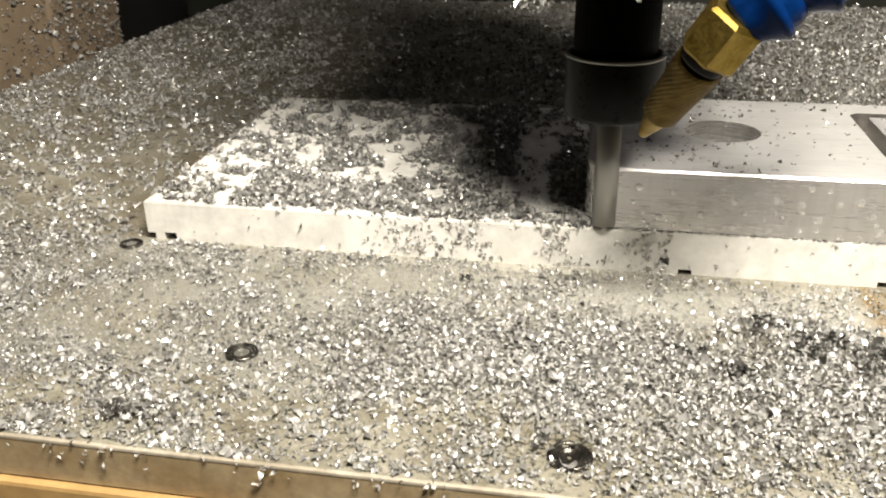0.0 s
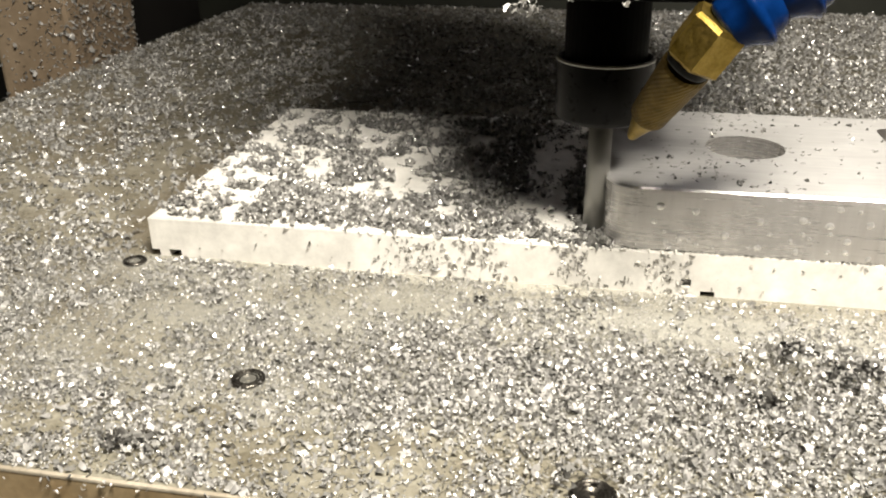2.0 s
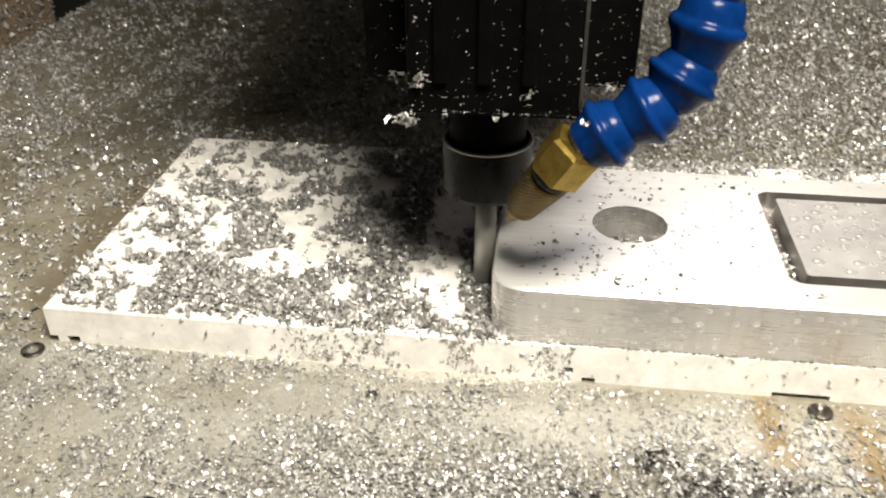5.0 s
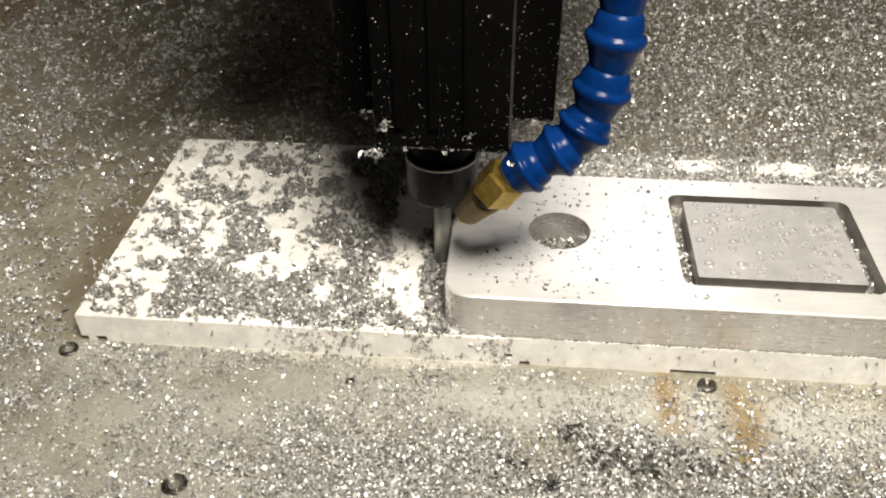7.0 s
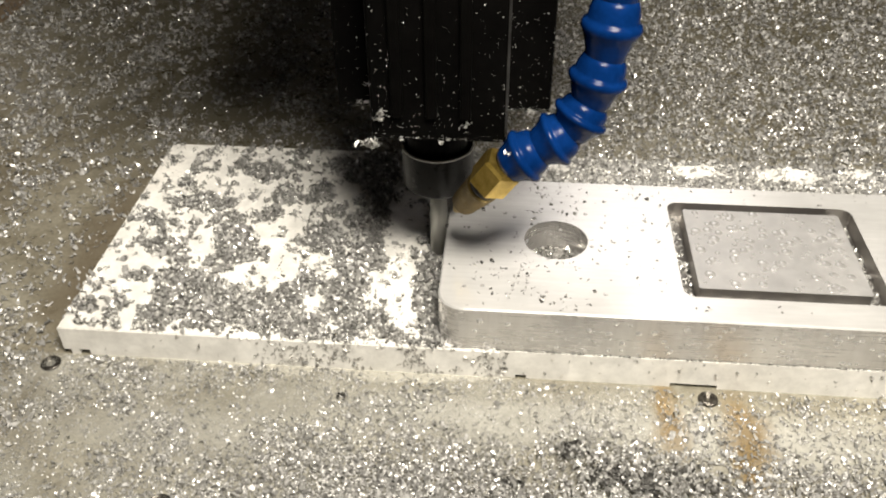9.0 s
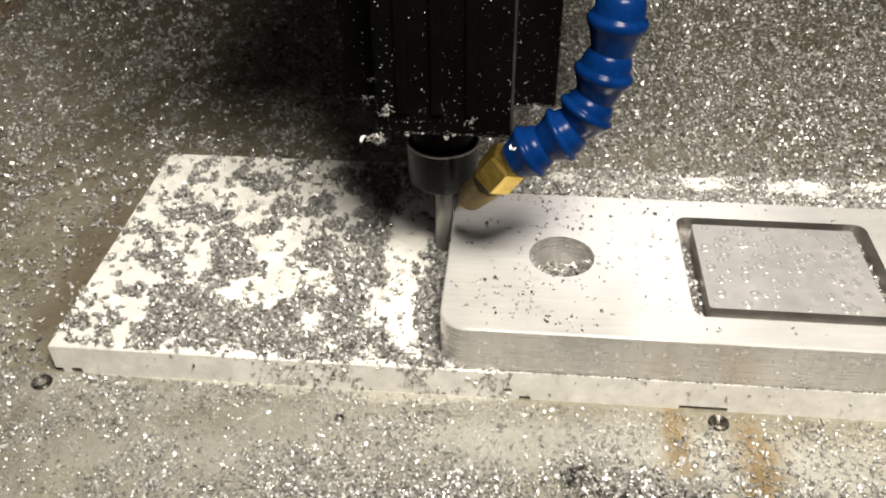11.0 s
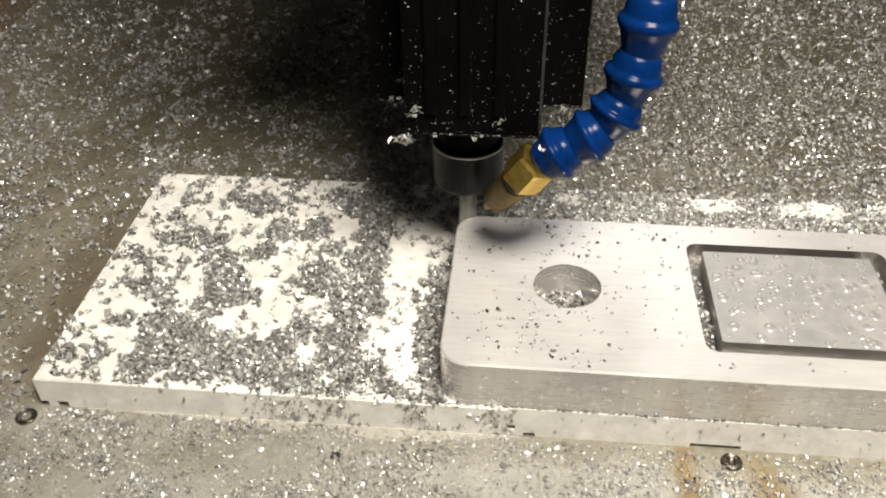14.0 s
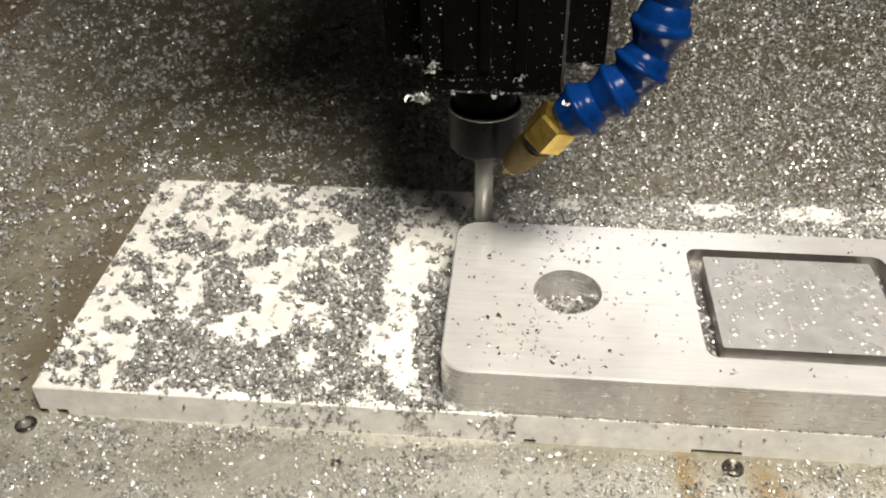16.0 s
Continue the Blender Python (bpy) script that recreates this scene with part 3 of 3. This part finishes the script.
def heap_height(x, y):
    h = 3.6 * np.exp(-((y + 53) / 15.0) ** 2) * np.clip((x - 60) / 80, 0, 1) * value_noise(x, y, 12, 31)
    for cx, cy, r, t in ((181, -39, 11, 4.5), (169, -30, 6, 2.5), (197, -44, 9, 3.5), (40, -84, 6, 2.0), (128, -80, 9, 2.0)):
        h += t * np.exp(-((x - cx) ** 2 + (y - cy) ** 2) / r ** 2) * (0.5 + value_noise(x, y, 4, 32))
    return h * (y < 0)


def swarf():
    x, y, r = scattered(82000, TX0 + 1, 300, TY0 + 1, 0, table_cover, 41)
    z = 0.25 + heap_height(x, y) + 0.5 * r
    stuff("front_chips", flake_mesh("front_chips", np.stack([x, y, z], 1), 0.72, 0.75, (M_CHIP, M_DULL), 42, 0.6), "bright curled aluminium chips strewn over the table", "metal chips")
    heap = lambda u, v: np.exp(-((v + 54) / 16.0) ** 2) * np.clip((u - 45) / 70, 0, 1) * np.clip(value_noise(u, v, 14, 33) * 1.6 - 0.25, 0, 1)
    x, y, r = scattered(32000, 40, 330, TY0 + 4, -8, heap, 86)
    stuff("heap_chips", flake_mesh("heap_chips", np.stack([x, y, 0.3 + heap_height(x, y) + 0.9 * r], 1), 0.74, 0.95, (M_CHIP, M_DULL), 87, 0.5), "heaped bright aluminium chips in front of the boards", "metal chips")
    # wet clots in the heap, black standing for shade between chips, and slivers along the front edge
    rs = np.random.RandomState(77)
    clots = [(181, -40, 3.0, 200), (170, -31, 1.8, 50), (192, -43, 3.0, 140), (152, -43, 2.2, 40), (163, -50, 2.2, 60), (119, -46, 1.6, 20), (40, -85, 3.2, 60), (124, -80, 2.5, 25), (97, -12, 1.2, 10), (205, -38, 4.5, 120)]
    pts = np.concatenate([np.stack([cx + rs.randn(k) * cr, cy + rs.randn(k) * cr * 0.55, np.zeros(k)], 1) for cx, cy, cr, k in clots])
    pts[:, 2] = 0.4 + heap_height(pts[:, 0], pts[:, 1]) + 0.9 * rs.rand(len(pts))
    stuff("dark_chips", flake_mesh("dark_chips", pts, 1.0, 0.9, (M_CLOT, M_DULL), 78, 0.45), "wet clots of chips in the heap, blackened with the shade between them", "metal chips")
    k = 150
    pts = np.stack([-60 + 330 * rs.rand(k) ** 0.8, TY0 - 0.5 - 0.8 * rs.rand(k), -4.5 * rs.rand(k) ** 2 + 0.3], 1)
    stuff("edge_chips", flake_mesh("edge_chips", pts, 0.6, 0.9, (M_CHIP, M_DULL), 79, 0.3), "chips hanging over the plate's front edge", "metal chips")
    fine = lambda u, v: on_table(u, v) * (0.25 + 0.75 * value_noise(u, v, 22, 80)) * np.where((u > -22) & (u < 1) & (v > 0) & (v < 112), 0.15, 1.0)
    x, y, r = scattered(60000, TX0 + 1, 300, TY0 + 1, 20, fine, 81)
    stuff("fine_chips", flake_mesh("fine_chips", np.stack([x, y, 0.12 + heap_height(x, y) + 0.35 * r], 1), 0.42, 0.6, (M_CHIP, M_DULL), 82, 0.5), "fine metal dust and slivers on the wet table", "metal chips")
    x, y, r = scattered(108000, TX0 + 1, 400, 0, 260, table_cover, 43)
    stuff("rear_chips", flake_mesh("rear_chips", np.stack([x, y, 0.25 + 0.9 * r], 1), 0.9, 0.85, (M_CHIP, M_DULL), 44, 0.3), "dense layer of aluminium chips covering the table", "metal chips")
    x, y, r = scattered(42000, TX0 + 1, 460, 260, TY1 - 1, table_cover, 45)
    stuff("far_chips", flake_mesh("far_chips", np.stack([x, y, 0.3 + 0.9 * r], 1), 1.15, 0.8, (M_CHIP, M_DULL), 46, 0.35), "dense layer of aluminium chips covering the table", "metal chips")
    x, y, r = scattered(30000, 0.5, 147, 0.4, 118, board_cover, 47)
    stuff("board_chips", flake_mesh("board_chips", np.stack([x, y, 12.25 + 1.3 * r], 1), 0.9, 0.7, (M_DULL, M_CHIP), 48, 0.42), "patches of wet grey aluminium chips on the white board", "metal chips")
    x, y, r = scattered(60000, 0.5, 147, 0.4, 118, board_cover, 83)
    stuff("board_slurry", flake_mesh("board_slurry", np.stack([x, y, 12.1 + 0.1 * r], 1), 0.5, 0.15, (M_WET, M_DULL), 84, 0.25), "grey paste of fine chips on the white board", "metal chips")
    gaps = [(225, 111.5, 10, 5.2), (262, 110.5, 12, 6.2), (292, 114, 6, 4.0), (170, 111, 5, 5)]
    rear = lambda u, v: np.where((v > 76) & (in_blobs(gaps, u, v, value_noise(u, v, 5, 51)) > 1), 0.9, 0.08) * ((v > 75.5) | (u < 126.5)) * (v < 118)
    x, y, r = scattered(17000, 130, 379, 75.6, 118, rear, 49)
    stuff("board_chips", flake_mesh("board_chips", np.stack([x, y, 12.3 + 0.8 * r], 1), 0.95, 0.55, (M_CHIP, M_DULL), 50, 0.4), "aluminium chips heaped behind the aluminium block", "metal chips")

    def specks(u, v):
        c = np.exp(-((u - 155) / 26) ** 2) * np.clip(value_noise(u, v, 9, 61) * 2.6 - 0.95, 0, 1)
        c = np.maximum(c, np.exp(-((v - 69) / 4.5) ** 2) * np.clip(value_noise(u, v, 7, 67) * 2.6 - 0.8, 0, 1) * (u < 205))
        inside = (np.hypot(u - 165, v - 38.7) > 11.2) & ~((u > 204) & (u < 270) & (v > 11.5) & (v < 65))
        return np.maximum(c * 0.6, 0.06) * inside
    x, y, r = scattered(4600, AX0 + 1.5, 330, AY0 + 1.5, AY1 - 1, specks, 62)
    stuff("block_chips", flake_mesh("block_chips", np.stack([x, y, AZ1 + 0.08 + 0.1 * r], 1), 0.55, 0.15, (M_CLOT, M_WET), 63, 0.5), "tiny dark chips stuck to the wet aluminium", "metal chips")
    rs = np.random.RandomState(64)
    spots = np.array([(127.5, 44.4, AZ1 - 0.6)] * 14 + [(143.9, 24.5, AZ1 + 0.15)] * 5 + [(146.8, 21.8, AZ1 + 0.15)] * 3) + rs.randn(22, 3) * np.array([0.25, 0.7, 0.3])
    stuff("block_clots", flake_mesh("block_clots", spots, 0.7, 0.6, (M_CLOT,), 68), "black oily clots on the edge of the aluminium block", "metal chips")
    a, q = rs.rand(420) * 2 * np.pi, 10.2 * np.sqrt(rs.rand(420))
    lean = 2.6 * np.clip((q * np.cos(a) - q * np.sin(a) * 0.4) / 10, 0, 1)
    pts = np.stack([165 + q * np.cos(a), 38.7 + q * np.sin(a), AZ1 - 11.5 + lean + rs.rand(420)], 1)
    stuff("hole_chips", flake_mesh("hole_chips", pts, 0.95, 0.7, (M_WET, M_CHIP), 65, 0.25), "aluminium chips lying in the round hole", "metal chips")
    n = 620
    s = rs.rand(n)
    gx = np.where(s < 0.3, 207.5 + 3.6 * (rs.rand(n) - 0.5), np.where(s < 0.6, 266.8 + 3.6 * (rs.rand(n) - 0.5), 206 + 62 * rs.rand(n)))
    gy = np.where(s < 0.6, 14 + 48 * rs.rand(n), np.where(s < 0.8, 14.5 + 3.2 * (rs.rand(n) - 0.5), 62.3 + 3 * (rs.rand(n) - 0.5)))
    stuff("groove_chips", flake_mesh("groove_chips", np.stack([gx, gy, AZ1 - 5.7 + 1.0 * rs.rand(n)], 1), 0.7, 0.6, (M_DULL, M_CHIP), 66, 0.35), "dark wet chips in the rectangular groove", "metal chips")
    face = lambda u, v: np.where(u < 60, 0.015, np.where(u < 150, np.clip((value_noise(u, v, 8, 71) - 0.42) * 5, 0.02, 0.9) * np.clip((u - 48) / 55, 0.1, 1), 0.028))
    x, z, r = scattered(3900, 3, 330, 0.8, 11.6, face, 72)
    stuff("face_chips", flake_mesh("face_chips", np.stack([x, np.where(x < 148, 0, 0.55) - 0.14 - 0.1 * r, z], 1), 0.6, 0.12, (M_SMEAR, M_DULL), 73, 0.2, "front"), "wet chips stuck to the boards' front face", "metal chips")
    n = 2600
    side = rs.rand(n) < 0.75
    qx = np.where(side, -184.8, -236 + 51 * rs.rand(n) ** 0.6)
    qy = np.where(side, 244 + 71 * rs.rand(n), 242.8)
    pts = np.stack([qx, qy, -40 + 140 * rs.rand(n)], 1)
    tagged(new("post_chips", flake_mesh("post_chips", pts, 1.3, 1.2, (M_CHIP, M_DULL), 76, 0.4)), "aluminium chips stuck to the beige gantry post", "metal chips", kind="stuff")
    # Dark flakes laid over the overlit board ledge, drawing the seam's dark line.
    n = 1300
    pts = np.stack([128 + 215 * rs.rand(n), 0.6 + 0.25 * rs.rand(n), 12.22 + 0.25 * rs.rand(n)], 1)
    stuff("seam_chips", flake_mesh("seam_chips", pts, 0.24, 0.3, (M_CLOT, M_WET), 85, 0.5), "dark flakes along the foot of the aluminium block, toning down the lit ledge", "metal chips")
    # loose chips clinging to the spindle and dusted over its front
    n = 900
    px, pz = -30 + 66 * rs.rand(n), 60 + 90 * rs.rand(n) ** 1.3
    py = np.where((px > -17) & (px < 23), -28.15, -12.15)
    stuff("spindle_dust", flake_mesh("spindle_dust", np.stack([px, py, np.maximum(pz, np.where(py < -20, 65, 67))], 1), 0.17, 0.25, (M_CHIP, M_DULL), 74, 0.8, "front"), "fine chips stuck to the black spindle housing", "metal chips", spindle_riders)
    blobs = [(-17.5, -28.5, 63.0, 2.2, 36), (-14, -28.8, 72, 1.8, 16), (-19, -14, 75, 1.6, 12), (-22, -12.5, 67, 2.4, 14), (12, -28.8, 70, 1.5, 8), (30, -13, 66, 1.8, 9), (-8, -28.6, 64.2, 1.2, 3), (5, -28.6, 64.2, 1.2, 4), (23.5, -42.4, 69.5, 0.35, 3)]
    pts = np.concatenate([np.array([bx, by, bz]) + rs.randn(k, 3) * np.array([1, 0.35, 0.7]) * br * 0.6 for bx, by, bz, br, k in blobs])
    stuff("spindle_chips", flake_mesh("spindle_chips", pts, 0.7, 1.0, (M_CHIP, M_DULL), 75, 0.45), "tufts of bright chips hanging on the spindle housing", "metal chips", spindle_riders)


swarf()


# ---- coolant drops ----
def droplets():
    bm = bmesh.new()
    rs = random.Random(5)

    def dome(x, y, z, r, front=False):
        seg, rings = 12, 3
        prev = None
        for k in range(rings + 1):
            a = 0.5 * math.pi * k / rings
            rr, h = r * math.cos(a), 0.2 * r * math.sin(a)
            if k == rings:
                top = bm.verts.new((x, y - h, z) if front else (x, y, z + h))
                for i in range(seg):
                    bm.faces.new((prev[i], prev[(i + 1) % seg], top))
                break
            ring = []
            for i in range(seg):
                c, s = rr * math.cos(2 * math.pi * i / seg), rr * math.sin(2 * math.pi * i / seg)
                ring.append(bm.verts.new((x + c, y - h, z - s) if front else (x + c, y + s, z + h)))
            if prev:
                for i in range(seg):
                    bm.faces.new((prev[i], prev[(i + 1) % seg], ring[(i + 1) % seg], ring[i]))
            prev = ring
    for _ in range(150):
        dome(rs.uniform(212, 262), rs.uniform(18, 59), AZ1 - 0.19, rs.uniform(0.4, 1.9))
    for _ in range(40):
        dome(rs.uniform(135, 200), rs.uniform(8, 72), AZ1 + 0.01, rs.uniform(0.3, 0.8))
    for _ in range(110):
        dome(rs.uniform(138, 300), AY0 - 0.01, rs.uniform(13.2, 26.5), rs.uniform(0.35, 1.1), True)
    me = mesh_of("coolant_drops", bm, M_DROP, True)
    stuff("coolant_drops", me, "clear coolant drops beaded on the aluminium", "droplets")


droplets()


def puddle():
    """Milky coolant standing against the foot of the boards."""
    bm = bmesh.new()
    n = 140
    a, b = [], []
    for i in range(n + 1):
        x = 14 + 138 * i / n
        w = 2.0 + 3.4 * noise.noise((x * 0.06, 3.1, 0)) + 2.2 * noise.noise((x * 0.21, 1.7, 0))
        w = (w + 3.0 * math.exp(-((x - 115) / 26) ** 2)) * math.sin(math.pi * i / n) ** 0.6
        a.append(bm.verts.new((x, -0.05, 0.4 + 0.3 * noise.noise((x * 0.3, 0, 0)))))
        b.append(bm.verts.new((x, -max(0.3, w), 0.06)))
    mid = [bm.verts.new((p.co.x, q.co.y * 0.55, 0.22)) for p, q in zip(a, b)]
    for r0, r1 in ((a, mid), (mid, b)):
        for i in range(n):
            bm.faces.new((r0[i], r1[i], r1[i + 1], r0[i + 1]))
    me = mesh_of("coolant_puddle", bm, M_MILKY, True)
    stuff("coolant_puddle", me, "milky coolant pooled along the boards' foot", "puddle")


puddle()


def film_material():
    """Thin cloudy coolant: clear in places, milky where it has pooled."""
    m = surface("coolant_film", (0.38, 0.375, 0.33), (0.52, 0.515, 0.47), 60, (0.1, 0.22), 0, 0.25)
    nt = m.node_tree
    cloud = ramp(nt, noise_at(nt, 38, 4, 0.6), [(0.36, (0.08,) * 3), (0.64, (0.45,) * 3)])
    nt.links.new(cloud, nt.nodes["Principled BSDF"].inputs["Alpha"])
    return m


def coolant_film():
    """Cloudy coolant standing between the chips in front of the boards, with a ragged rim."""
    bm = bmesh.new()
    nx, ny = 150, 46
    grid = []
    for i in range(nx + 1):
        x = -60 + 258 * i / nx
        reach = -70 + 9 * noise.noise((x * 0.02, 4.4, 0)) + 5 * noise.noise((x * 0.09, 8.1, 0))
        row = []
        for j in range(ny + 1):
            y = -0.4 + (reach + 0.4) * j / ny
            rim = min(1.0, 6.0 * (1 - j / ny), 6.0 * i / nx, 6.0 * (1 - i / nx))
            row.append(bm.verts.new((x, y, 0.05 + rim * (0.5 + 0.28 * noise.noise((x * 0.11, y * 0.11, 0.7)) + 0.1 * noise.noise((x * 0.5, y * 0.5, 2.0))))))
        grid.append(row)
    for a, b in zip(grid, grid[1:]):
        for j in range(ny):
            bm.faces.new((a[j], a[j + 1], b[j + 1], b[j]))
    me = mesh_of("coolant_film", bm, film_material(), True)
    stuff("coolant_film", me, "thin cloudy film of coolant over the table plate", "puddle")


coolant_film()


def motions():
    for ob, m in riders:
        walk(ob, [(t, Matrix.Translation((0, dy, 0)) @ m) for t, dy in TABLE_ROWS])
    for ob, m in spindle_riders:
        walk(ob, SPINDLE_ROWS)


motions()
